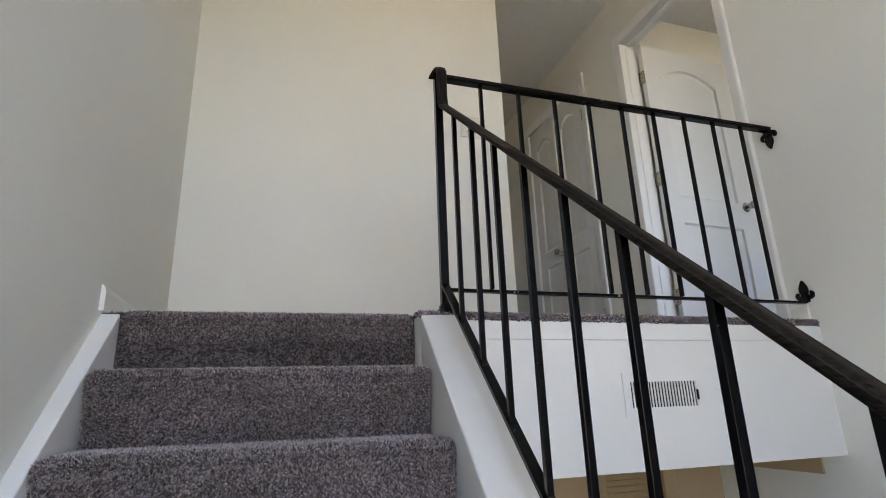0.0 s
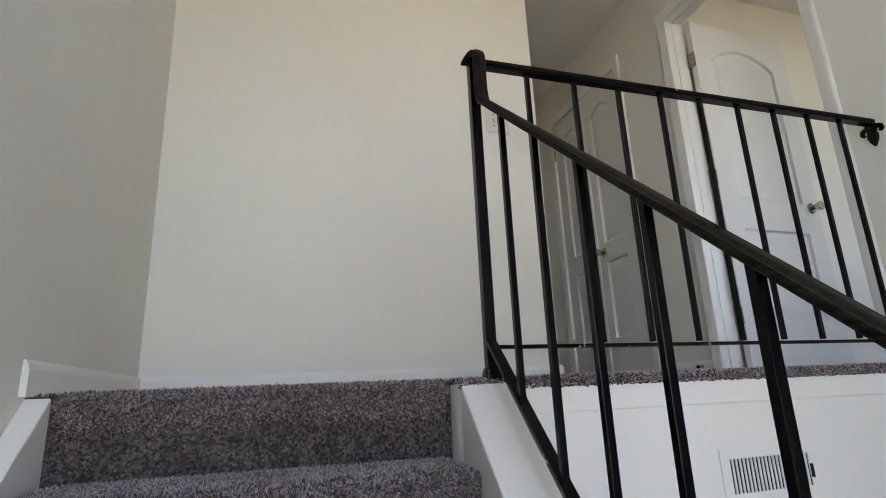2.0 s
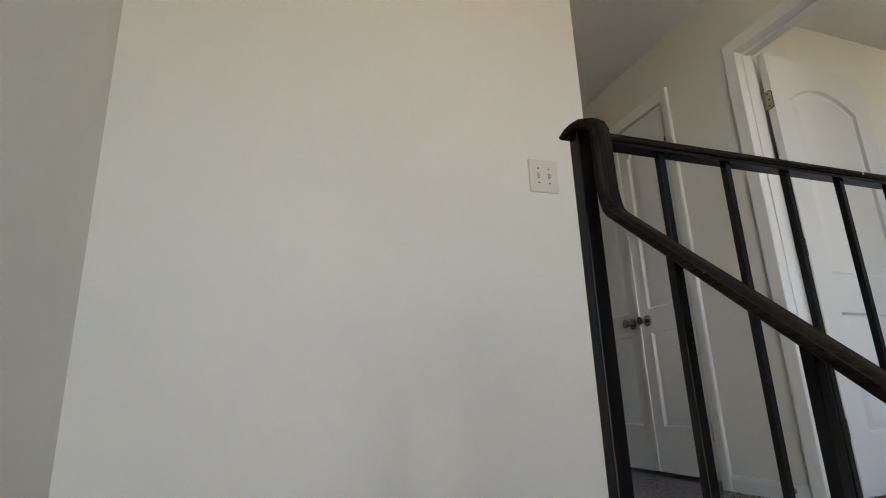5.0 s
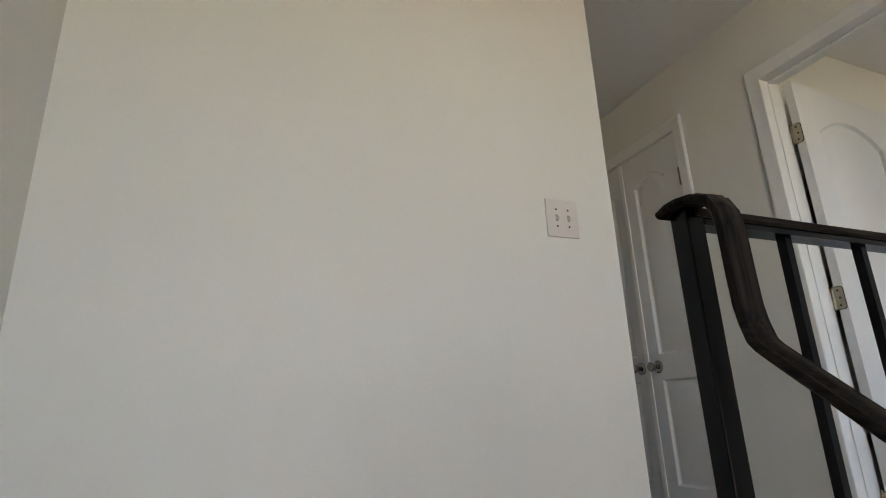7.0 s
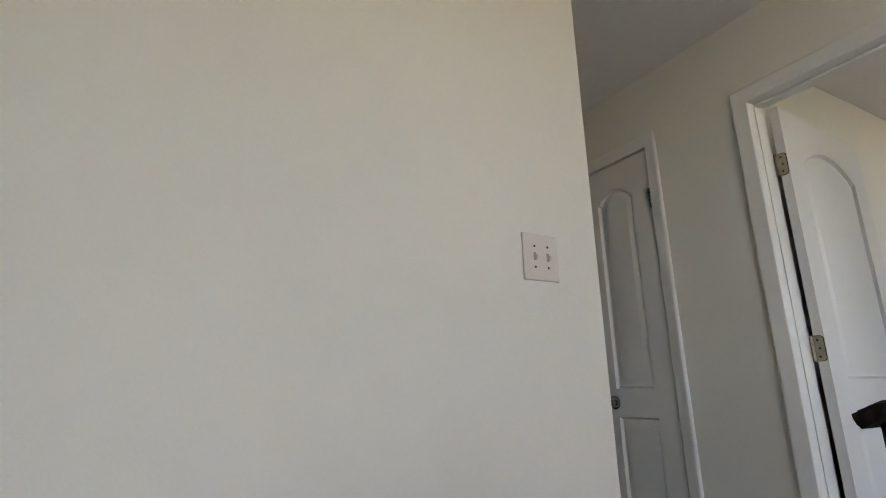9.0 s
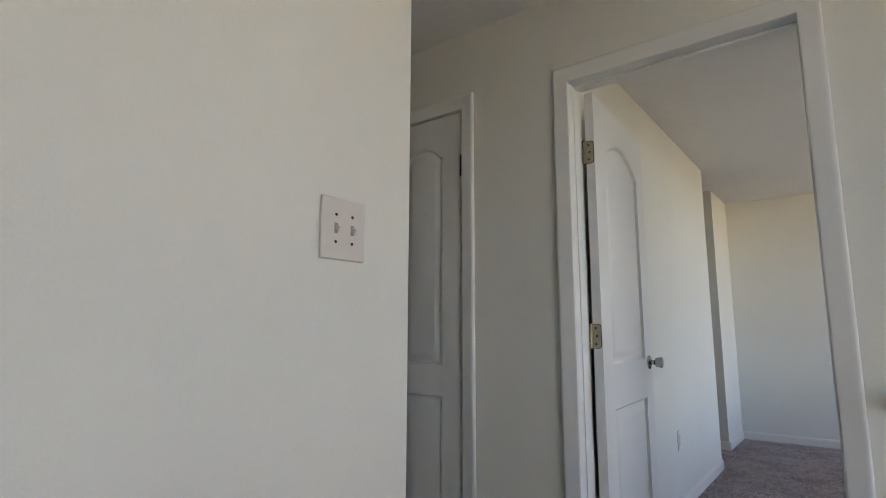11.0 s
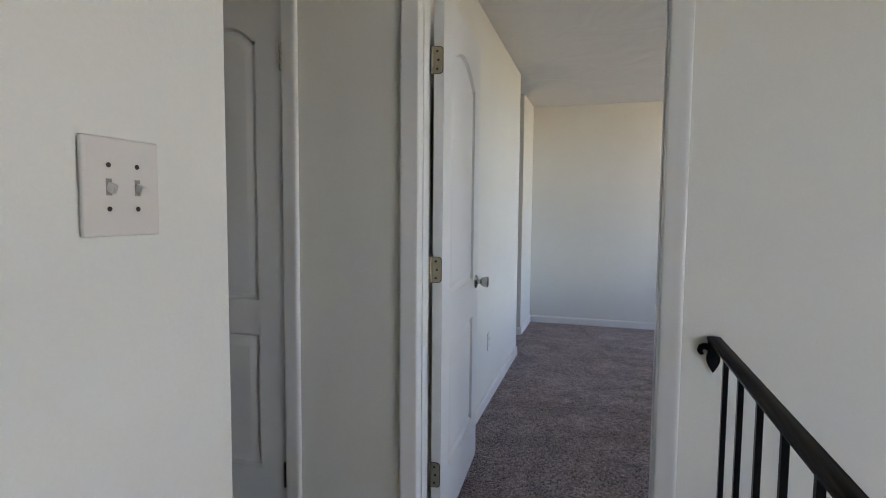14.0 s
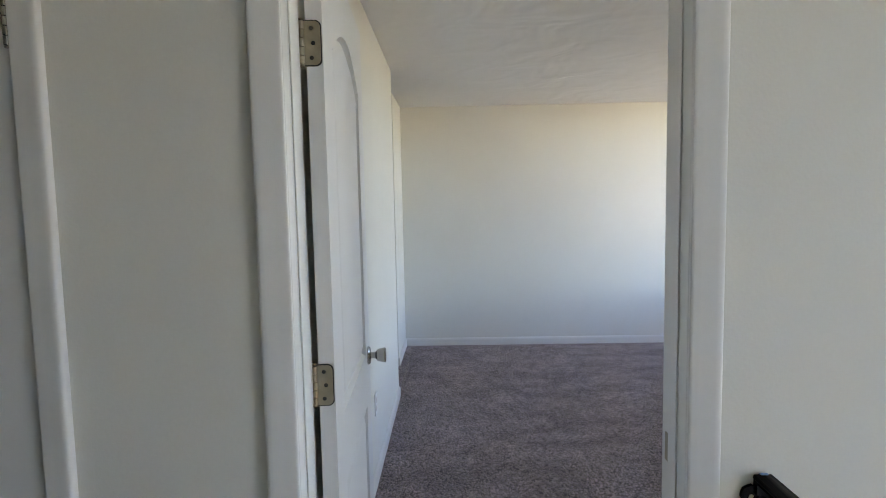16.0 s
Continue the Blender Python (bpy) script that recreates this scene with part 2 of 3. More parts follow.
# ---- shell ----
wl = structure("wall_left", boxes((-0.12, 0, YFRONT - YB - 0.1, 0.12, ZL, H)), WALL, "warm off-white painted wall beside the stairs", "wall")
wl.matrix_basis = pose(XL, YB, 0, 0, 0, LEAN_LEFT)
structure("wall_back", boxes((-0.05, XH, YB, YB + 0.12, -0.3, H)), WALL, "warm off-white painted wall behind the landing", "wall")
structure("wall_hall", boxes((XH - 0.12, XH, YB + 0.12, 3.6, -0.02, H)), WALL, "off-white painted side wall of the hall", "wall")
structure("wall_hall_end", boxes((XH - 0.12, X1, 3.6, 3.72, -0.02, H)), WALL, "off-white painted wall closing the hall", "wall")
turned(structure("wall_right", boxes(
    (X1, X2, YFRONT - 0.2, D0 - 0.02, ZL, H), (X1, X2, D0 - 0.02, D1 + 0.02, DH + 0.02, H), (X1, X2, D0 - 0.02, 3.72, ZL, -0.25), (X1, X2, D1 + 0.02, C0 - 0.02, -0.25, H),
    (X1, X2, C0 - 0.02, C1 + 0.02, CH + 0.02, H), (X1, X2, C1 + 0.02, 3.72, -0.25, H)), WALL,
    "off-white painted wall with the bedroom and closet doorways", "wall"), K)
structure("wall_front", boxes(
    (-0.12, DOORX0, YFRONT - 0.2, YFRONT, ZL, H), (DOORX0, DOORX1, YFRONT - 0.2, YFRONT, ZL, ZF), (DOORX0, UPX0, YFRONT - 0.2, YFRONT, DOORZ, H),
    (UPX0, DOORX1, YFRONT - 0.2, YFRONT, DOORZ, UPZ0), (DOORX1, UPX1, YFRONT - 0.2, YFRONT, ZL, UPZ0), (UPX0, UPX1, YFRONT - 0.2, YFRONT, UPZ1, H),
    (UPX1, WINX0, YFRONT - 0.2, YFRONT, ZL, H), (WINX1, XFAR + 0.5, YFRONT - 0.2, YFRONT, ZL, H),
    (WINX0, WINX1, YFRONT - 0.2, YFRONT, ZL, WINZ0), (WINX0, WINX1, YFRONT - 0.2, YFRONT, WINZ1, H)), WALL, "unseen off-white front wall with openings set to admit daylight", "wall")
structure("ceiling", boxes((-0.12, X2 + 0.1, YFRONT - 0.2, 3.72, H, H + 0.19)), CEIL, "white textured plaster ceiling over stairs and hall", "ceiling")
turned(structure("ceiling_bedroom", boxes((X1 + 0.06, XFAR + 0.5, YFRONT - 0.6, 3.72, H - 0.01, H + 0.2)), CEIL, "white swirled plaster ceiling of the bedroom", "ceiling"), K)
turned(structure("wall_bedroom_far", boxes((XFAR, XFAR + 0.12, YFRONT - 0.5, YN + 0.12, -0.02, H - 0.01)), WALL, "off-white painted far wall of the bedroom", "wall"), K)
ws = structure("wall_bedroom_side", boxes((X2 - 3.3, XA0 - 3.3, 0, 0.12, -0.02, H - 0.01)), WALL, "off-white painted side wall of the bedroom", "wall")
ws.matrix_basis = K @ pose(3.3, side_y(3.3), 0, 0, 0, 0.5)
turned(structure("wall_alcove_side", boxes((XA0 - 0.12, XA0 - 0.004, side_y(XA0) + 0.1, 2.6, -0.02, H - 0.01)), WALL, "off-white painted side wall of the alcove", "wall"), K)
turned(structure("wall_bedroom_nib", boxes((XA1, XFAR, YN, YN + 0.12, -0.02, H - 0.01), (XA1, XA1 + 0.12, YN + 0.12, 2.6, -0.02, H - 0.01)), WALL, "off-white painted nib of wall beside an alcove", "wall"), K)
turned(structure("wall_alcove_end", boxes((XA0 - 0.12, XA1 + 0.12, 2.6, 2.72, -0.02, H - 0.01)), WALL, "off-white painted end wall of the alcove", "wall"), K)
turned(structure("wall_closet", boxes((X2 + 0.55, X2 + 0.62, 1.1, 3.6, -0.02, H - 0.01)), WALL, "plain painted back of the closet", "wall"), K)
turned(structure("wall_closet_end", boxes((X2, X2 + 0.55, 2.6, 2.72, -0.25, H - 0.01)), WALL, "plain painted end of the closet", "wall"), K)
structure("floor_foyer", boxes((0, X1 + 0.18, YFRONT - 0.2, -RUN * (STEPS - 1), ZF - 0.1, ZF)), CONCRETE, "plain foyer floor below the stairs", "floor")
structure("floor_lower", boxes((0, X1 + 0.08, -RUN * (STEPS - 1), 3.6, ZL - 0.1, ZL)), CONCRETE, "plain floor of the lower level", "floor")
turned(structure("floor_bedroom", boxes((X2, XFAR, YFRONT - 0.2, 1.22, -0.25, -0.004), (XA0 - 0.1, XA1 + 0.1, 1.22, 2.6, -0.25, -0.004), (X2, X2 + 0.6, 1.22, 2.6, -0.25, -0.004)), BACKING, "grey-brown carpet of the bedroom floor", "floor"), K)
landing = boxes((0, XS1 + 0.01, 0.004, YB, -0.25, -0.004), (XS1 + 0.01, X1, YF + 0.012, YB, -0.25, -0.004), (XH, X1, YB, 3.6, -0.25, -0.004), (X1, X2, D0 - 0.02, D1 + 0.02, -0.25, -0.004), (X1, X2, C0 - 0.02, C1 + 0.02, -0.25, -0.004))
for v in landing.verts:  # the front edge follows the edge board
    if abs(v.co.y - YF - 0.012) < 0.001:
        v.co.y += math.tan(radians(SKEW)) * (v.co.x - XC)
structure("floor_landing", landing, BACKING, "grey-brown carpeted landing and hall floor", "floor")
# Out of view: keeps the sun out, and the added overhang trims the skylight.
structure("roof", boxes((-1.0, XFAR + 1.0, YFRONT - 0.25, 4.4, H + 0.21, H + 0.4), (-1.0, 2.9, YFRONT - 0.45, YFRONT - 0.25, H + 0.21, H + 0.4)), CONCRETE, "unseen plain roof with an overhang added to cut skylight at the door", "roof")
# Unseen slab, added for the warm light it throws into the foyer.
structure("driveway", boxes((-6.0, 2.2, -30, YFRONT - 0.3, ZF - 0.3, ZF - 0.12)), CONCRETE, "unseen pale slab added to bounce warm light into the foyer", "driveway")
# Out of view; its colour is chosen for the light it sends indoors.
structure("ground", boxes((-400, 400, -800, 60, ZF - 0.4, ZF - 0.15)), LAWN, "unseen dry-grass ground in front of the house, bouncing warm light indoors", "ground")

# landing edge board, bulkhead above the lower stairs
edge = empty("trim_landing_edge", "white painted edge board and bulkhead under the landing", "trim", "structure")
edge.matrix_basis = K_EDGE
part("bulkhead", boxes((XC, X1 + 0.01, YF, YF + 0.1, -0.523, -0.252)), TRIM, edge)
part("bulkhead_face", boxes((XC, X1 + 0.01, YF, YF + 0.086, -0.252, -0.09)), TRIM, edge)
part("edge_board", boxes((XC + 0.002, X1 + 0.008, YF - 0.006, YF + 0.084, -0.09, -0.014), bevel=0.003), TRIM, edge)
structure("ceiling_lower", boxes((0, X1, YF + 0.1, 0.65, -0.519, -0.27)), TAN, "tan painted ceiling under the landing", "ceiling")
turned(structure("band_lower", boxes((X1 - 0.008, X1 + 0.004, 0.10, 0.66, -0.60, -0.515)), TAN, "tan band along the lower wall", "trim"), K)
structure("wall_lower", boxes((0, X1, 0.65, 0.77, ZL, -0.5)), TAN, "tan painted wall of the lower level", "wall")
structure("wall_under_stairs", boxes((XS1 + 0.1, XC - 0.003, -RUN * (STEPS - 1), YF + 0.3, ZL, -RISE * STEPS - 0.05)), TRIM, "white painted wall under the stairs", "wall")

# louvred closet at the lower level
louvre = empty("louvred_door", "pine louvred closet door at the lower level", "door", "structure")
part("stile", boxes((1.93, 1.975, 0.618, 0.648, ZL, -0.56), bevel=0.003), PINE, louvre)
part("stile", boxes((2.215, 2.255, 0.618, 0.648, ZL, -0.56), bevel=0.003), PINE, louvre)
part("casing", boxes((2.28, 2.345, 0.62, 0.648, ZL, -0.54), bevel=0.004), PINE, louvre, "pale pine door casing")
for i in range(14):
    bm = boxes((-0.1195, 0.1195, -0.003, 0.003, -0.016, 0.016))
    s = part("slat", bm, PINE, louvre)
    s.matrix_basis = pose(2.095, 0.633, -0.575 - 0.026 * i, 35)


# ---- carpet pile ----
def tufts(name, label, points, normals, size, seed, parent=None, tall=1.0, mat=None):
    """Short leaning yarns in one mesh: a foot, a bent waist and a tip, three sides each."""
    r = np.random.default_rng(seed)
    n = len(points)

    def unit(a):
        return a / np.linalg.norm(a, axis=1)[:, None]

    nor = unit(normals + r.normal(0, 0.30, (n, 3)))
    bend = unit(nor + r.normal(0, 0.55, (n, 3)))
    side = unit(np.cross(nor, r.normal(0, 1, (n, 3))))
    other = np.cross(nor, side)
    rad = size * r.uniform(0.30, 0.46, (n, 1))
    high = size * tall * r.uniform(1.0, 1.9, (n, 1))
    waist = points + nor * high * 0.55
    v = np.empty((n, 7, 3))
    for k in range(3):
        a = 2 * math.pi * k / 3
        out = math.cos(a) * side + math.sin(a) * other
        v[:, k] = points + rad * out * 1.1
        v[:, 3 + k] = waist + rad * out
    v[:, 6] = waist + bend * high * 0.65
    shape = []
    for k in range(3):
        m = (k + 1) % 3
        shape += [[k, m, 3 + m], [k, 3 + m, 3 + k], [3 + k, 3 + m, 6]]
    f = (np.arange(n)[:, None, None] * 7 + np.array(shape)[None]).reshape(-1, 3)
    me = bpy.data.meshes.new(name)
    me.vertices.add(n * 7)
    me.vertices.foreach_set("co", v.reshape(-1))
    me.loops.add(len(f) * 3)
    me.loops.foreach_set("vertex_index", f.reshape(-1))
    me.polygons.add(len(f))
    me.polygons.foreach_set("loop_start", np.arange(len(f)) * 3)
    me.update()
    me.validate()
    me.materials.append(mat or PILE)
    ob = tagged(new(name, me), label, "" if parent else "carpet", kind="stuff")
    ob.parent = parent
    return ob


def scatter(x0, x1, y0, y1, step, seed):
    r = np.random.default_rng(seed)
    gx, gy = np.meshgrid(np.arange(x0, x1, step), np.arange(y0, y1, step))
    p = np.stack([gx.ravel(), gy.ravel(), np.zeros(gx.size)], 1)
    p[:, :2] += r.uniform(-step * 0.5, step * 0.5, (len(p), 2))
    return p


def step_profile(i):
    """Points (y, z) and normals of one carpeted step, from the foot of its riser over the nosing to the back of its tread."""
    y, z, r = -RUN * i, -RISE * i, 0.022
    out = []
    for k in range(40):
        out.append((y + 0.018 - 0.018 * (k / 39) ** 2, z - RISE + (RISE - 2 * r) * k / 39, -1.0, 0.0))
    for k in range(1, 14):
        a = math.pi * k / 14
        out.append((y + r - r * math.sin(a) - 0.004 * math.sin(a), z - r - r * math.cos(a), -math.sin(a), -math.cos(a)))
    if i:
        for k in range(50):
            out.append((y + r + (RUN - r + 0.018) * k / 49, z, 0.0, 1.0))
    return out


def add_step(bm, i):
    prof = step_profile(i)[::3]
    back = prof[-1][0] + 0.03
    xs = [XS0, XS0 + 0.008, XS0 + 0.02, XS1 - 0.02, XS1 - 0.008, XS1]
    pull = [0.016, 0.005, 0, 0, 0.005, 0.016]
    rows = []
    for x, d in zip(xs, pull):
        rows.append([bm.verts.new((x, y + d * max(0, -ny), z - d * max(0, nz))) for y, z, ny, nz in prof] + [bm.verts.new((x, back, prof[-1][1])), bm.verts.new((x, back, prof[0][1]))])
    for a, b in zip(rows, rows[1:]):
        k = len(a)
        for j in range(k):
            bm.faces.new((a[j], a[(j + 1) % k], b[(j + 1) % k], b[j]))
    bm.faces.new(rows[0])
    bm.faces.new(rows[-1][::-1])


stairs = empty("staircase", "straight stairs with grey-brown cut-pile carpet", "stairs", "structure")
for i in range(STEPS):
    bm = bmesh.new()
    add_step(bm, i)
    ob = part("step", bm, BACKING, stairs, smooth=True)
    if i < 4:
        prof = np.array(step_profile(i))
        cum = np.concatenate([[0], np.cumsum(np.hypot(np.diff(prof[:, 0]), np.diff(prof[:, 1])))])
        g = 0.0037
        grid = scatter(XS0 + 0.003, XS1 - 0.002, 0, cum[-1], g, 10 + i)
        q = [np.interp(grid[:, 1], cum, prof[:, k]) for k in range(4)]
        ends = np.minimum(grid[:, 0] - XS0, XS1 - grid[:, 0])
        pull = np.interp(ends, [0, 0.008, 0.02], [0.016, 0.005, 0])
        pts = np.stack([grid[:, 0], q[0] + pull * np.maximum(0, -q[2]), q[1] - pull * np.maximum(0, q[3])], 1)
        nrm = np.stack([np.zeros(len(grid)), q[2], q[3]], 1)
        nrm[:, 2] -= 0.25 * (np.abs(q[2]) > 0.9)
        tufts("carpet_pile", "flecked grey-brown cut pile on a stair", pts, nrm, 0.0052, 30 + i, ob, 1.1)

# pile of the landing, rolling over its edge
g = 0.0062
a = scatter(0.0, XS1, 0.018, YB - 0.012, g, 50)
b = scatter(XS1, X1 - 0.002, YF + 0.012, YB - 0.012, g, 51)
b = b[b[:, 1] > YF + 0.012 + math.tan(radians(SKEW)) * (b[:, 0] - XC)]
c = scatter(XH + 0.01, X1 - 0.01, YB - 0.012, 2.5, g, 52)
d = scatter(X1 - 0.005, X2, D0, D1, g, 53)
flat = np.concatenate([a, b, c, d])
e = scatter(XS1, X1 - 0.002, 0, 0.03, 0.0042, 54)
lip = np.stack([e[:, 0], YF + 0.014 - 0.012 * np.sin(np.minimum(e[:, 1] / 0.016, 1) * math.pi / 2) - 0.008, -0.012 * (1 - np.cos(np.minimum(e[:, 1] / 0.016, 1) * math.pi / 2)) - np.maximum(0, e[:, 1] - 0.02)], 1)
lip[:, 1] += math.tan(radians(SKEW)) * (lip[:, 0] - XC)
nl = np.stack([np.zeros(len(e)), -np.minimum(1, 0.3 + e[:, 1] / 0.02), np.maximum(0, 1 - e[:, 1] / 0.02)], 1)
pts = np.concatenate([flat, lip])
nrm = np.concatenate([np.tile([0.0, 0.0, 1.0], (len(flat), 1)), nl])
pts[:, 2] -= 0.004
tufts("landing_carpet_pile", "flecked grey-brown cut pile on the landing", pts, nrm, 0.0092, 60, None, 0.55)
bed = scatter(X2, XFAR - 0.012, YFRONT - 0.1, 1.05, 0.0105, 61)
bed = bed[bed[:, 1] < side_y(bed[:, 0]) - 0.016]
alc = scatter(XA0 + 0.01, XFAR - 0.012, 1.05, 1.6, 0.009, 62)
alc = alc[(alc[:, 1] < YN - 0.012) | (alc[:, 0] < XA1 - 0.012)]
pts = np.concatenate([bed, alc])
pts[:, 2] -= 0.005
turned(tufts("bedroom_carpet_pile", "flecked grey-brown cut pile with vacuum marks in the bedroom, lightened for window light", pts, np.tile([0.0, 0.0, 1.0], (len(pts), 1)), 0.0155, 63, None, 0.24, PILE_LIT), K)


# ---- stringers ----
def add_sloped(bm, x0, x1, y_top, z_top, slope, y_low, depth):
    """A sloping board: level cut at the top, given depth below its upper edge."""
    z_low = z_top - slope * (y_top - y_low)
    sec = [(y_top, z_top), (y_low, z_low), (y_low, z_low - depth), (y_top, z_top - depth)]
    a = [bm.verts.new((x0, y, z)) for y, z in sec]
    b = [bm.verts.new((x1, y, z)) for y, z in sec]
    bm.faces.new(a)
    bm.faces.new(b[::-1])
    for k in range(4):
        bm.faces.new((a[k], b[k], b[(k + 1) % 4], a[(k + 1) % 4]))
    bmesh.ops.recalc_face_normals(bm, faces=bm.faces)
    return bm


SLOPE = RISE / RUN
bm = add_sloped(bmesh.new(), XS1 + 0.001, XC, YF - 0.012, -0.012, SLOPE, -RUN * STEPS + 0.1, 0.9)
bmesh.ops.bevel(bm, geom=[e for e in bm.edges], offset=0.006, segments=3, affect="EDGES", profile=0.5)
string_r = structure("trim_stringer_inner", bm, TRIM, "white painted stringer cap under the railing", "stringer", True)
bm = boxes((XS1 + 0.001, XC, YF - 0.0125, 0.03, -0.5, -0.012), bevel=0.004)
structure("trim_stringer_head", bm, TRIM, "white painted head of the stringer", "stringer", True)
bm = add_sloped(bmesh.new(), 0.0, XS0 - 0.002, 0.006, -0.006, SLOPE * 1.04, -RUN * STEPS + 0.1, 0.5)
bmesh.ops.bevel(bm, geom=[e for e in bm.edges if abs(e.verts[0].co.x - e.verts[1].co.x) < 1e-6], offset=0.006, segments=3, affect="EDGES", profile=0.5)
structure("trim_stringer_wall", bm, TRIM, "white painted skirt along the stairs", "stringer", True)

# ---- baseboards and casings ----
BASE = [(0.0, 0.0), (0.013, 0.0), (0.013, 0.055), (0.010, 0.066), (0.005, 0.074), (0.0, 0.076)]


def baseboard(a, b, out, z=0.0):
    """A moulded skirting from a to b on the floor, thick towards out."""
    bm = bmesh.new()
    a, b, o = Vector((*a, z)), Vector((*b, z)), Vector((*out, 0))
    r = [[bm.verts.new(p + o * u + Vector((0, 0, v - 0.003))) for u, v in BASE] for p in (a, b)]
    k = len(BASE)
    for j in range(k):
        bm.faces.new((r[0][j], r[0][(j + 1) % k], r[1][(j + 1) % k], r[1][j]))
    bm.faces.new(r[0][::-1])
    bm.faces.new(r[1])
    return structure("baseboard", bm, SKIRT, "white painted wooden baseboard along the wall", "baseboard")


lean = radians(LEAN_LEFT)
baseboard((XL + math.tan(lean) * (YB + 0.03), -0.03), (XL, YB), (math.cos(lean), math.sin(lean)))
baseboard((XL + 0.013, YB), (XH, YB), (0, -1))
baseboard((XH, YB - 0.013), (XH, 3.6), (1, 0))
turned(baseboard((X1, D1 + 0.068), (X1, C0 - 0.066), (-1, 0)), K)
turned(baseboard((X1, C1 + 0.066), (X1, 3.6), (-1, 0)), K)
turned(baseboard((X1, YF + 0.085), (X1, D0 - 0.072), (-1, 0)), K)
turned(baseboard((X2 + 0.02, side_y(X2 + 0.02)), (XA0, side_y(XA0)), (0, -1)), K)
turned(baseboard((XA0 - 0.004, side_y(XA0) + 0.05), (XA0 - 0.004, 2.6), (1, 0)), K)
turned(baseboard((XA1 - 0.0, YN), (XFAR, YN), (0, -1)), K)
turned(baseboard((XA1, YN - 0.013), (XA1, 2.6), (-1, 0)), K)
turned(baseboard((XFAR, YFRONT), (XFAR, YN - 0.013), (-1, 0)), K)
turned(baseboard((X2, YFRONT), (X2, D0 - 0.07), (1, 0)), K)

CASE = [(0.0, 0.0), (0.0, 0.006), (0.002, 0.0085), (0.006, 0.0098), (0.020, 0.0108), (0.034, 0.0126), (0.046, 0.0150), (0.053, 0.0160), (0.0575, 0.0152), (0.0605, 0.0125), (0.062, 0.008), (0.062, 0.0)]


def casing(x, side, y0, y1, top):
    """A mitred frame round a doorway on the wall face x, proud towards side (+1 or -1)."""
    bm = bmesh.new()
    rows = []
    for u, d in CASE:
        rows.append([bm.verts.new((x + side * d, y, z)) for y, z in ((y0 - u, 0), (y0 - u, top + u), (y1 + u, top + u), (y1 + u, 0))])
    for a, b in zip(rows, rows[1:]):
        for k in range(3):
            bm.faces.new((a[k], a[k + 1], b[k + 1], b[k]))
    return bm


def doorway(name, y0, y1, top, label):
    """Jambs, stops and casing of one doorway in the wall of doors."""
    frame_ob = turned(empty(name, label, "door frame", "structure"), K)
    part("jamb", boxes((X1 - 0.001, X2 + 0.001, y0 - 0.02, y0, 0, top), bevel=0.002), TRIM, frame_ob)
    part("jamb", boxes((X1 - 0.001, X2 + 0.001, y1, y1 + 0.02, 0, top), bevel=0.002), TRIM, frame_ob)
    part("head_jamb", boxes((X1 - 0.001, X2 + 0.001, y0 - 0.02, y1 + 0.02, top, top + 0.02), bevel=0.002), TRIM, frame_ob)
    part("casing", casing(X1, -1, y0 - 0.001, y1 + 0.001, top + 0.001), TRIM, frame_ob, smooth=True)
    return frame_ob


f1 = doorway("door_frame_1", D0, D1, DH, "white painted frame and casing of the bedroom doorway")
part("door_stop", boxes((X1 + 0.038, X1 + 0.076, D0 + 0.0005, D0 + 0.0042, 0, DH - 0.010), bevel=0.0018), TRIM, f1)
part("door_stop", boxes((X1 + 0.038, X1 + 0.076, D1 - 0.0042, D1 - 0.0005, 0, DH - 0.010), bevel=0.0018), TRIM, f1)
part("door_stop", boxes((X1 + 0.045, X1 + 0.075, D0 + 0.0005, D1 - 0.0005, DH - 0.012, DH - 0.0005), bevel=0.003), TRIM, f1)
part("strike_plate", boxes((X2 - 0.045, X2 - 0.018, D0 - 0.001, D0 + 0.0015, 0.875, 0.935), bevel=0.0006), STEEL, f1, "brass-coloured strike plate")
part("casing", casing(X2, 1, D0 - 0.005, D1 + 0.005, DH + 0.005), TRIM, f1, smooth=True)
f2 = doorway("door_frame_2", C0, C1, CH, "white painted frame and casing of the double closet")


# ---- doors ----
def outline(u0, u1, v0, v1, arch):
    """Panel outline in the leaf's plane; the top may rise in an arch between two small shoulders."""
    pts = [(u0, v0), (u1, v0), (u1, v1)]
    if arch:
        n, s = 18, 0.012
        for k in range(n + 1):
            t = k / n
            pts.append((u1 - s + (u0 - u1 + 2 * s) * t, v1 + arch * math.sin(math.pi * t) ** 0.8))
    pts.append((u0, v1))
    return pts


def inset(pts, d):
    out = []
    n = len(pts)
    for i in range(n):
        p, q, r = Vector(pts[i - 1]), Vector(pts[i]), Vector(pts[(i + 1) % n])
        e, f = (q - p).normalized(), (r - q).normalized()
        m = (Vector((-e.y, e.x)) + Vector((-f.y, f.x)))
        m = m.normalized() / max(0.6, math.cos(e.angle(f) / 2)) if m.length > 1e-6 else Vector((-e.y, e.x))
        out.append((q.x + m.x * d, q.y + m.y * d))
    return out


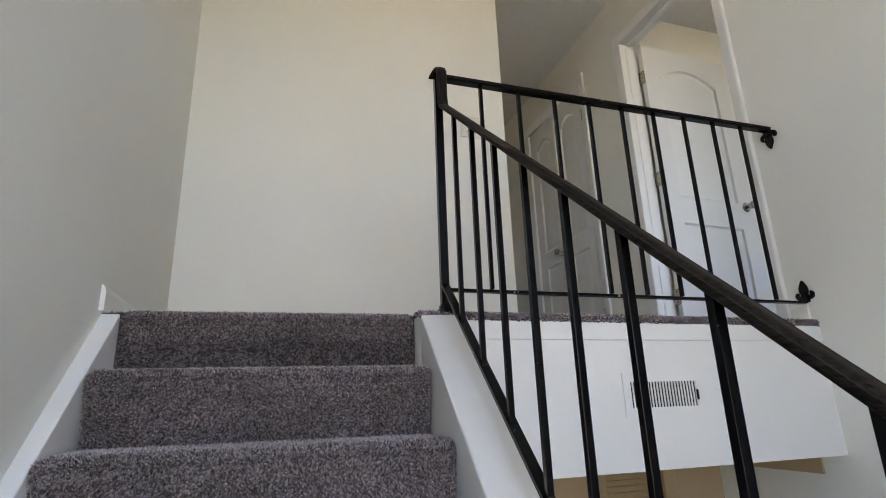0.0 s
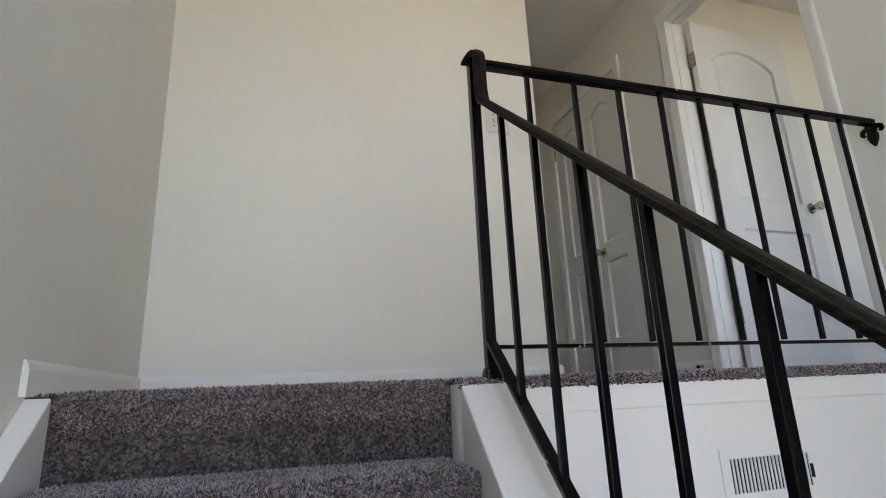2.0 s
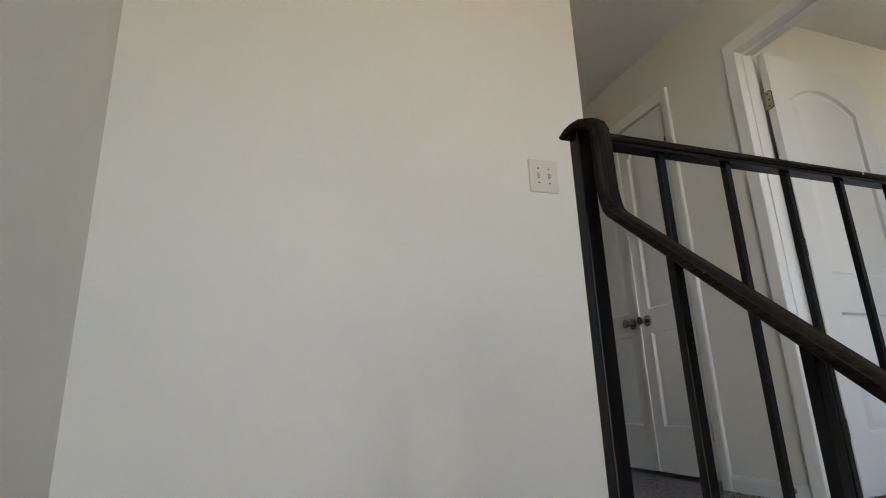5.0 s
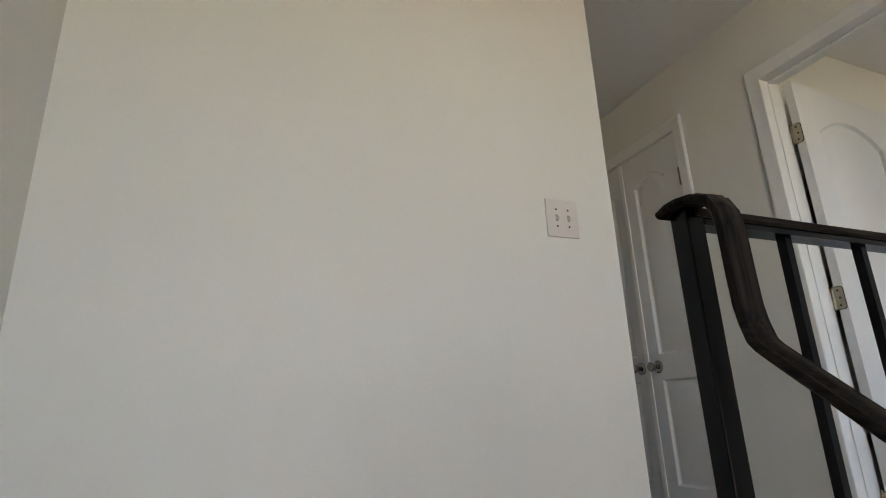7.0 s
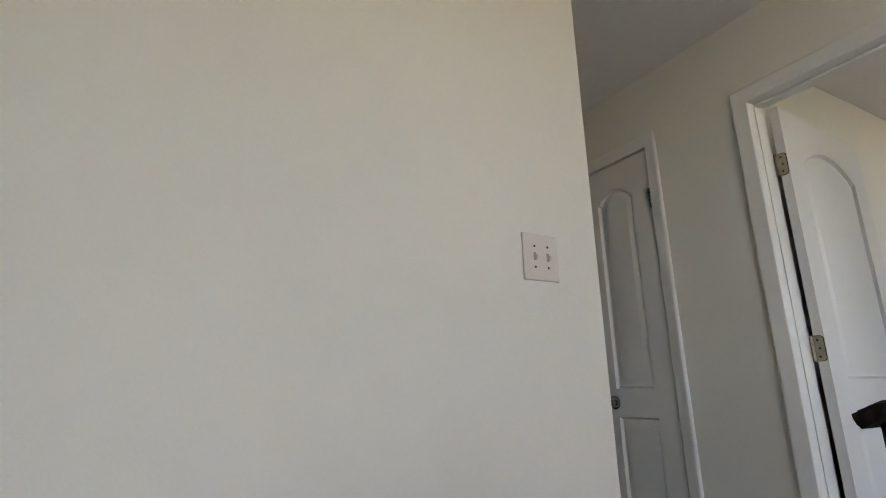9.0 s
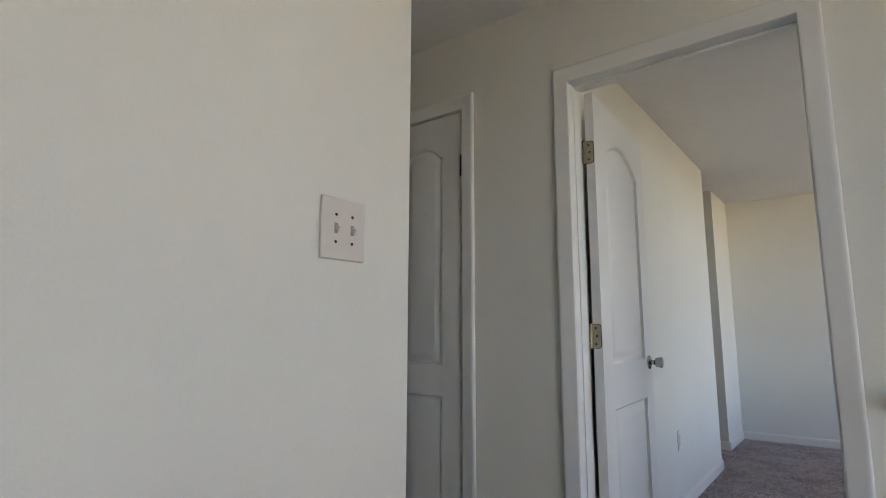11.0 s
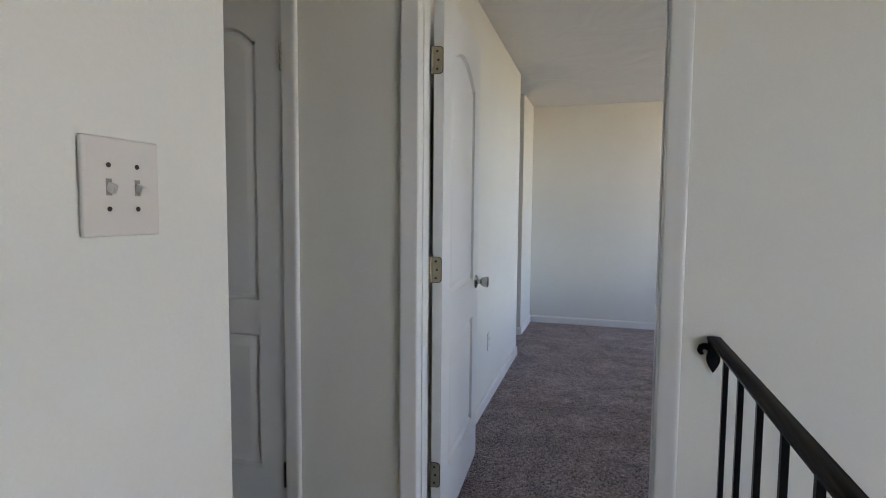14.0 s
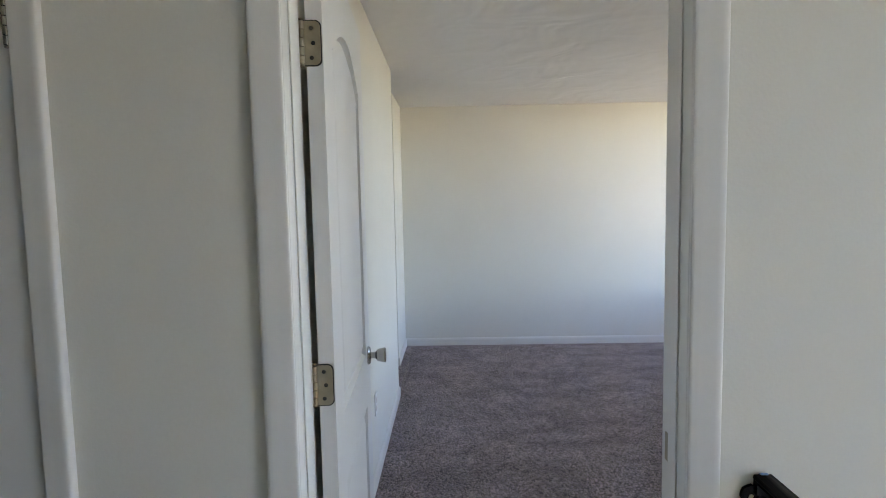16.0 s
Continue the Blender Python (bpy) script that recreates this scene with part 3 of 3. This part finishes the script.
def panel_leaf(owner, name, w, h, thick, panels):
    """A moulded panel leaf in its own frame: u along x from the hinge, thickness along y (face at y=0 looks to -y), v up."""
    bm = bmesh.new()
    rim = [bm.verts.new((u, 0, v)) for u, v in ((0, 0), (w, 0), (w, h), (0, h))]
    edges = [bm.edges.new((rim[k], rim[(k + 1) % 4])) for k in range(4)]
    back = [bm.verts.new((v.co.x, thick, v.co.z)) for v in rim]
    for pts in panels:
        loop = [bm.verts.new((u, 0, v)) for u, v in pts]
        edges += [bm.edges.new((loop[k], loop[(k + 1) % len(loop)])) for k in range(len(loop))]
    bmesh.ops.triangle_fill(bm, edges=edges, use_beauty=True, use_dissolve=False)
    for k in range(4):
        bm.faces.new((rim[k], back[k], back[(k + 1) % 4], rim[(k + 1) % 4]))
    bm.faces.new(back)
    leaf = part(name, bm, DOOR, owner)
    for pts in panels:
        pm = bmesh.new()
        rings = []
        for d, deep in ((0.0, 0.0), (0.003, 0.005), (0.010, 0.0125), (0.018, 0.0125), (0.023, 0.011), (0.043, 0.0035), (0.048, 0.0028)):
            rings.append([pm.verts.new((u, deep, v)) for u, v in inset(pts, d)])
        for a, b in zip(rings, rings[1:]):
            for k in range(len(a)):
                pm.faces.new((a[k], a[(k + 1) % len(a)], b[(k + 1) % len(a)], b[k]))
        pm.faces.new(rings[-1])
        part("panel", pm, DOOR, leaf, smooth=True)
    return leaf


def knob(owner, m, r=0.026, reach=0.062):
    """A turned door knob with its rose, pointing to -y of its frame."""
    rose = bmesh.new()
    add_tube(rose, (0, 0, 0), (0, -1, 0), [(0, 0.032), (0.004, 0.032), (0.009, 0.026), (0.011, 0.014)], 28)
    ro = part("rose", rose, CHROME, owner, "polished steel rose", True)
    ro.matrix_basis = m
    ball = bmesh.new()
    add_tube(ball, (0, 0, 0), (0, -1, 0), [(0.008, 0.011), (0.020, 0.0105), (0.027, 0.0125), (0.033, r * 0.80), (0.040, r * 0.86), (0.054, r * 0.98), (reach - 0.003, r), (reach, r * 0.9), (reach + 0.001, r * 0.5)], 28)
    kn = part("knob", ball, CHROME, owner, "polished steel knob", True)
    kn.matrix_basis = m
    return kn


def hinge(owner, m, leaf_w=0.034, high=0.089, plate=True, mat=None):
    """A butt hinge: knuckle along z at the origin, plate towards -y facing -x."""
    bm = bmesh.new()
    n = 5
    for k in range(n):
        z0 = -high / 2 + high * k / n
        add_tube(bm, (0, 0, 0), (0, 0, 1), [(z0 + 0.0006, 0.0052), (z0 + 0.001, 0.006), (z0 + high / n - 0.001, 0.006), (z0 + high / n - 0.0006, 0.0052)], 14)
    add_tube(bm, (0, 0, 0), (0, 0, 1), [(high / 2, 0.003), (high / 2 + 0.002, 0.0055), (high / 2 + 0.005, 0.004)], 12)
    add_tube(bm, (0, 0, 0), (0, 0, 1), [(-high / 2 - 0.004, 0.004), (-high / 2 - 0.001, 0.0055), (-high / 2, 0.003)], 12)
    h = part("hinge", bm, mat or STEEL, owner, "brushed nickel hinge", True)
    h.matrix_basis = m
    if plate:
        pm = bmesh.new()
        rr = 0.012
        pts = [(0.0, -high / 2), (-leaf_w + rr, -high / 2)]
        pts += [(-leaf_w + rr - rr * math.sin(a), -high / 2 + rr - rr * math.cos(a)) for a in [math.pi / 2 * k / 5 for k in range(1, 6)]]
        pts += [(-leaf_w + rr - rr * math.cos(a), high / 2 - rr + rr * math.sin(a)) for a in [math.pi / 2 * k / 5 for k in range(0, 6)]]
        pts += [(0.0, high / 2)]
        face = pm.faces.new([pm.verts.new((0.0015, y, z)) for y, z in pts])
        ext = bmesh.ops.extrude_face_region(pm, geom=[face])
        bmesh.ops.translate(pm, vec=(0.0045, 0, 0), verts=[v for v in ext["geom"] if isinstance(v, bmesh.types.BMVert)])
        part("hinge_plate", pm, STEEL, h)
        # Larger dark plate behind, standing in for the shade of the recess.
        rim = bmesh.new()
        mid = -leaf_w / 2
        face = rim.faces.new([rim.verts.new((0.0022, mid + (y - mid) * 1.12, z * 1.05)) for y, z in pts])
        ext = bmesh.ops.extrude_face_region(rim, geom=[face])
        bmesh.ops.translate(rim, vec=(0.003, 0, 0), verts=[v for v in ext["geom"] if isinstance(v, bmesh.types.BMVert)])
        part("mortise_shade", rim, SCREW, h, "dark rim in place of the shade round the hinge")
        for y, z in ((-0.020, 0.030), (-0.024, 0.0), (-0.020, -0.030)):
            sm = bmesh.new()
            add_tube(sm, (0.0015, y, z), (-1, 0, 0), [(0, 0.0046), (0.0008, 0.0042), (0.0012, 0.0015)], 12)
            part("screw", sm, SCREW, h)
    return h


# bedroom door, standing open past the square
LW = 0.745
door1 = empty("door_1", "white two-panel bedroom door standing open into the room", "door", "structure")
door1.matrix_basis = K
leaf = panel_leaf(door1, "leaf", LW, 1.982, 0.035, [outline(0.125, LW - 0.125, 0.228, 0.72, 0), outline(0.125, LW - 0.125, 0.893, 1.758, 0.085)])
swing = pose(X2 + 0.014, 0.868, 0.030, 0, 0, 3.4)
leaf.matrix_basis = swing
knob(leaf, pose(LW - 0.062, 0, 0.876))
for z in (1.732, 1.004, 0.252):
    hinge(leaf, pose(-0.005, 0.043, z), 0.039)

# closet doors
door2 = empty("door_2", "white two-panel double closet doors, closed", "door", "structure")
door2.matrix_basis = K
CW = (C1 - C0) / 2 - 0.0075
for flip in (0, 1):
    m0, m1 = (0.108, 0.083) if flip else (0.083, 0.108)
    p = [outline(m0, CW - m1, 0.232, 0.739, 0), outline(m0, CW - m1, 0.869, 1.804, 0.055)]
    cl = panel_leaf(door2, "leaf", CW, 1.992, 0.034, p)
    cl.matrix_basis = pose(X1 + 0.008, C1 - 0.0055, 0.038, 0, 0, -90) if flip else pose(X1 + 0.004, C0 + CW + 0.0055, 0.038, 0, 0, -90)
    u = CW - 0.062 if flip else 0.066
    knob(cl, pose(u, 0, 0.806), 0.024, 0.058)
    for z in (1.739, 0.224):
        hinge(cl, pose(-0.002 if flip else CW + 0.002, -0.0085, z), plate=False, mat=AGED)
    if not flip:
        part("astragal", boxes((-0.016, 0.010, -0.009, -0.0005, 0.004, 1.988), bevel=0.003), TRIM, cl, "white strip that covers the gap between the leaves")


# ---- railing ----
rail = empty("stair_railing", "black wrought-iron stair railing with a moulded handrail", "railing")
PX, PY = 1.056, -0.062
XR = 1.075
CAP = [(-0.0165, 0.0), (0.0165, 0.0), (0.0188, 0.003), (0.0188, 0.007), (0.0165, 0.0105), (0.010, 0.0105), (0.007, 0.0125), (-0.007, 0.0125), (-0.010, 0.0105), (-0.0165, 0.0105), (-0.0188, 0.007), (-0.0188, 0.003)]
part("newel_post", boxes((PX - 0.0135, PX + 0.0135, PY - 0.0135, PY + 0.0135, -0.008, 0.890), bevel=0.002), IRON, rail)
bm = boxes((PX - 0.021, PX + 0.021, PY - 0.021, PY + 0.021, -0.011, 0.014), (PX - 0.018, PX + 0.018, PY - 0.018, PY + 0.018, 0.008, 0.024), bevel=0.005)
part("post_foot", bm, IRON, rail, "black rubber foot", True)
# landing rail
E0, E1 = Vector((PX, PY, 0)), Vector((X1 - 0.004, 0.012, 0))
along = (E1 - E0).normalized()
bm = bmesh.new()
add_sweep(bm, [E0 + Vector((0.0, 0, 0.877)), E1 + Vector((0, 0, 0.880))], Vector((along.y, -along.x, 0)), CAP)
part("handrail", bm, GRIP, rail, "dark brown moulded handrail", True)
bm = bmesh.new()
add_sweep(bm, [E0 + along * 0.015 + Vector((0, 0, 0.8785)), E1 + Vector((0, 0, 0.8815))], Vector((-along.y, along.x, 0)), [(-0.013, 0), (0.013, 0), (0.013, 0.0105), (-0.013, 0.0105)])
part("top_channel", bm, IRON, rail)
bm = bmesh.new()
add_sweep(bm, [E0 + along * 0.015 + Vector((0, 0, 0.078)), E1 - along * 0.01 + Vector((0, 0, 0.078))], Vector((-along.y, along.x, 0)), [(-0.0125, 0), (0.0125, 0), (0.0125, 0.009), (-0.0125, 0.009)])
part("bottom_bar", bm, IRON_WORN, rail)
bal = boxes((-0.0065, 0.0065, -0.0065, 0.0065, 0.082, 0.882), bevel=0.0008)
first = part("baluster", bal, IRON, rail)
for i in range(9):
    ob = first if i == 0 else part("baluster", bmesh.new(), IRON, rail)
    if i:
        ob.data = first.data
    ob.matrix_basis = Matrix.Translation(E0 + along * (0.170 + 0.1578 * i)) @ pose(0, 0, 0, 0, 0, math.degrees(math.atan2(along.y, along.x)))

# sloping rail with its gooseneck over the post
def slope_z(y):
    return 0.614 - 0.822 * (-0.25 - y)


def slope_x(y):
    return 1.054 - 0.003 * (y + 0.12)


pts = [Vector((slope_x(y), y, slope_z(y))) for y in (-1.62, -1.1, -0.6, -0.2, -0.152)]
pts += [Vector(p) for p in ((1.053, -0.138, slope_z(-0.138) + 0.001), (1.053, -0.130, slope_z(-0.130) + 0.004), (1.053, -0.124, 0.738), (1.053, -0.121, 0.757), (1.053, -0.120, 0.79), (1.054, -0.1185, 0.842), (1.055, -0.1145, 0.864), (1.055, -0.106, 0.879),
                            (1.053, -0.089, 0.887), (1.051, -0.070, 0.889), (1.048, -0.057, 0.887), (1.046, -0.044, 0.881))]
bm = bmesh.new()
add_sweep(bm, pts[:8], Vector((1, 0, 0)), CAP)
part("handrail", bm, GRIP_SLOPE, rail, "dark brown moulded sloping handrail", True)
bm = bmesh.new()
add_sweep(bm, pts[7:], Vector((1, 0, 0)), CAP)
part("gooseneck", bm, GRIP_DROP, rail, "dark brown gooseneck bend over the newel post", True)


def foot_z(y):
    return -0.062 - 0.86 * (-0.241 - y)


bm = bmesh.new()
add_sweep(bm, [Vector((slope_x(y), y, foot_z(y))) for y in (-1.61, PY - 0.012)], Vector((1, 0, 0)), [(-0.0125, 0), (0.0125, 0), (0.0125, 0.010), (-0.0125, 0.010)])
part("bottom_bar", bm, IRON_WORN, rail, "worn black bar with pale chipped paint")
for i in range(9):
    y = -0.245 - 0.1615 * i
    z0, z1 = foot_z(y) + 0.004, slope_z(y) + 0.007
    bm = boxes((-0.0068, 0.0068, -0.0068, 0.0068, z0, z1), bevel=0.0008)
    ob = part("baluster", bm, IRON, rail)
    ob.matrix_basis = pose(slope_x(y), y, 0)
part("newel_post", boxes((XR - 0.016, XR + 0.016, -1.636, -1.604, ZF, slope_z(-1.62) + 0.005), bevel=0.002), IRON, rail)


def fleur(point):
    """A cast fleur-de-lis wall bracket in the y-z plane; point is +1 or -1 for its tip."""
    bm = bmesh.new()

    def plate(pts, thick):
        vs = [bm.verts.new((0, y, z * point)) for y, z in pts]
        f = bm.faces.new(vs)
        ext = bmesh.ops.extrude_face_region(bm, geom=[f])
        bmesh.ops.translate(bm, vec=(-thick, 0, 0), verts=[v for v in ext["geom"] if isinstance(v, bmesh.types.BMVert)])

    n = 14
    left = [(0.022 * math.sin(math.pi * k / n) ** 0.9 * (1 - 0.35 * k / n), 0.012 + 0.075 * k / n) for k in range(n + 1)]
    plate(left + [(-y, z) for y, z in left[-2:0:-1]], 0.012)
    keys = np.array([(0.003, 0.034, 0.010), (0.011, 0.018, 0.016), (0.022, 0.011, 0.017), (0.032, 0.015, 0.016), (0.036, 0.026, 0.014), (0.031, 0.034, 0.010), (0.026, 0.031, 0.006)])
    ts = np.linspace(0, len(keys) - 1, 19)
    py, pz, pw = [np.interp(ts, range(len(keys)), keys[:, k]) for k in range(3)]
    ty, tz = np.gradient(py), np.gradient(pz)
    tl = np.hypot(ty, tz)
    for s in (1, -1):
        a = [(s * (py[k] - tz[k] / tl[k] * pw[k] / 2), pz[k] + ty[k] / tl[k] * pw[k] / 2) for k in range(19)]
        b = [(s * (py[k] + tz[k] / tl[k] * pw[k] / 2), pz[k] - ty[k] / tl[k] * pw[k] / 2) for k in range(19)]
        plate(a + b[::-1], 0.009)
    add_tube(bm, (0, 0, 0.030 * point), (-1, 0, 0), [(0.0, 0.007), (0.014, 0.007), (0.018, 0.004)], 12)
    add_box(bm, -0.016, 0.0, -0.016, 0.016, -0.008, 0.020 * 1) if point > 0 else add_box(bm, -0.016, 0.0, -0.016, 0.016, -0.020, 0.008)
    return bm


ob = part("wall_bracket", fleur(-1), IRON, rail, "black cast fleur-de-lis bracket", True)
ob.matrix_basis = pose(X1 - 0.0005, 0.012, 0.873)
ob = part("wall_bracket", fleur(1), IRON, rail, "black cast fleur-de-lis bracket", True)
ob.matrix_basis = pose(X1 - 0.0005, 0.012, 0.082)
part("tape", boxes((X1 - 0.012, X1 - 0.0052, 0.004, 0.020, 0.8920, 0.8938), bevel=0.001), TAPE, rail, "scrap of pale blue masking tape")

# ---- air register in the bulkhead ----
vent = empty("air_register", "white painted steel air register in the bulkhead", "vent")
vent.matrix_basis = K_EDGE
VX0, VX1, VZ0, VZ1 = 1.713, 1.992, -0.320, -0.234
bm = boxes((VX0 - 0.03, VX0, YF - 0.0035, YF, VZ0 - 0.03, VZ1 + 0.03), (VX1, VX1 + 0.03, YF - 0.0035, YF, VZ0 - 0.03, VZ1 + 0.03),
           (VX0, VX1, YF - 0.0035, YF, VZ0 - 0.03, VZ0), (VX0, VX1, YF - 0.0035, YF, VZ1, VZ1 + 0.03))
part("frame", bm, TRIM, vent)
# Flat black sheet; the darkness of the unlit duct is in its colour.
part("dark_sheet", boxes((VX0, VX1, YF - 0.0015, YF - 0.0005, VZ0, VZ1)), NEAR_BLACK, vent, "near-black sheet in place of the unlit duct behind the slats")
n = 22
slat = None
for i in range(n):
    x = VX0 + (VX1 - VX0) * (i + 0.5) / n
    s = part("slat", boxes((-0.0026, 0.0026, -0.0042, -0.0012, VZ0, VZ1)) if slat is None else bmesh.new(), TRIM, vent)
    if slat is None:
        slat = s
    else:
        s.data = slat.data
    s.matrix_basis = pose(x + 0.002, YF - 0.0005, 0)
part("lever", boxes((VX1 - 0.006, VX1 - 0.001, YF - 0.012, YF - 0.004, -0.299, -0.263), bevel=0.001), NEAR_BLACK, vent, "dark damper lever")

# ---- switch and outlet ----
sw = empty("light_switch", "two-gang ivory light switch plate with two toggles", "light switch")
SX0, SX1, SZ0, SZ1 = 1.466, 1.590, 1.204, 1.340
bm = boxes((SX0, SX1, YB - 0.006, YB, SZ0, SZ1))
bmesh.ops.bevel(bm, geom=[e for e in bm.edges if min(v.co.y for v in e.verts) < YB - 0.005], offset=0.0035, segments=3, affect="EDGES", profile=0.5)
sw.matrix_basis = pose(SX1, YB - 0.0003, 0, 0, 0, 1.5) @ Matrix.Translation((-SX1, -YB, 0))  # not quite seated at one edge
part("plate", bm, PLATE, sw, smooth=True)
cz = (SZ0 + SZ1) / 2
for x in ((SX0 + SX1) / 2 - 0.023, (SX0 + SX1) / 2 + 0.023):
    # Raised grey tile: the shade of the slot's recess is in its colour.
    part("slot", boxes((x - 0.0046, x + 0.0046, YB - 0.0064, YB - 0.0055, cz - 0.0115, cz + 0.0115), bevel=0.0001), SLOT_SHADE, sw, "toggle slot with its shade in the colour")
    t = part("toggle", boxes((-0.0034, 0.0034, -0.013, 0.0, -0.0062, 0.0062), bevel=0.001), TOGGLE, sw, "cream toggle")
    t.matrix_basis = pose(x, YB - 0.006, cz + 0.001, 24)
    for dz in (0.030, -0.030):
        bm = bmesh.new()
        add_tube(bm, (x, YB - 0.006, cz + dz), (0, -1, 0), [(0, 0.0036), (0.001, 0.0034), (0.0016, 0.002)], 14)
        part("screw", bm, SCREW, sw, "steel screw", True)
out = empty("wall_outlet", "white duplex wall outlet on the bedroom wall", "outlet")
out.matrix_basis = K @ pose(4.354, side_y(4.354), 0.40, 0, 0, 0.5)
part("plate", boxes((-0.035, 0.035, -0.006, 0, -0.057, 0.057), bevel=0.002), TRIM, out)
for dz in (0.02, -0.02):
    part("receptacle", boxes((-0.016, 0.016, -0.008, -0.006, dz - 0.014, dz + 0.014), bevel=0.0008), PLATE, out)

# ---- door stop on the baseboard between the doors ----
stop = empty("door_stop", "small steel door stop stud on the white baseboard", "door stop")
stop.matrix_basis = K @ pose(X1 - 0.0130, 1.045, 0.045)
bm = bmesh.new()
add_tube(bm, (0.001, 0, 0), (-1, 0, 0), [(0, 0.011), (0.003, 0.011), (0.005, 0.007), (0.022, 0.0065), (0.024, 0.006)], 18)
part("stud", bm, STEEL, stop, "", True)
bm = bmesh.new()
add_tube(bm, (-0.022, 0, 0), (-1, 0, 0), [(0, 0.007), (0.002, 0.0085), (0.010, 0.0085), (0.012, 0.006)], 18)
part("bumper", bm, NEAR_BLACK, stop, "dark rubber bumper", True)
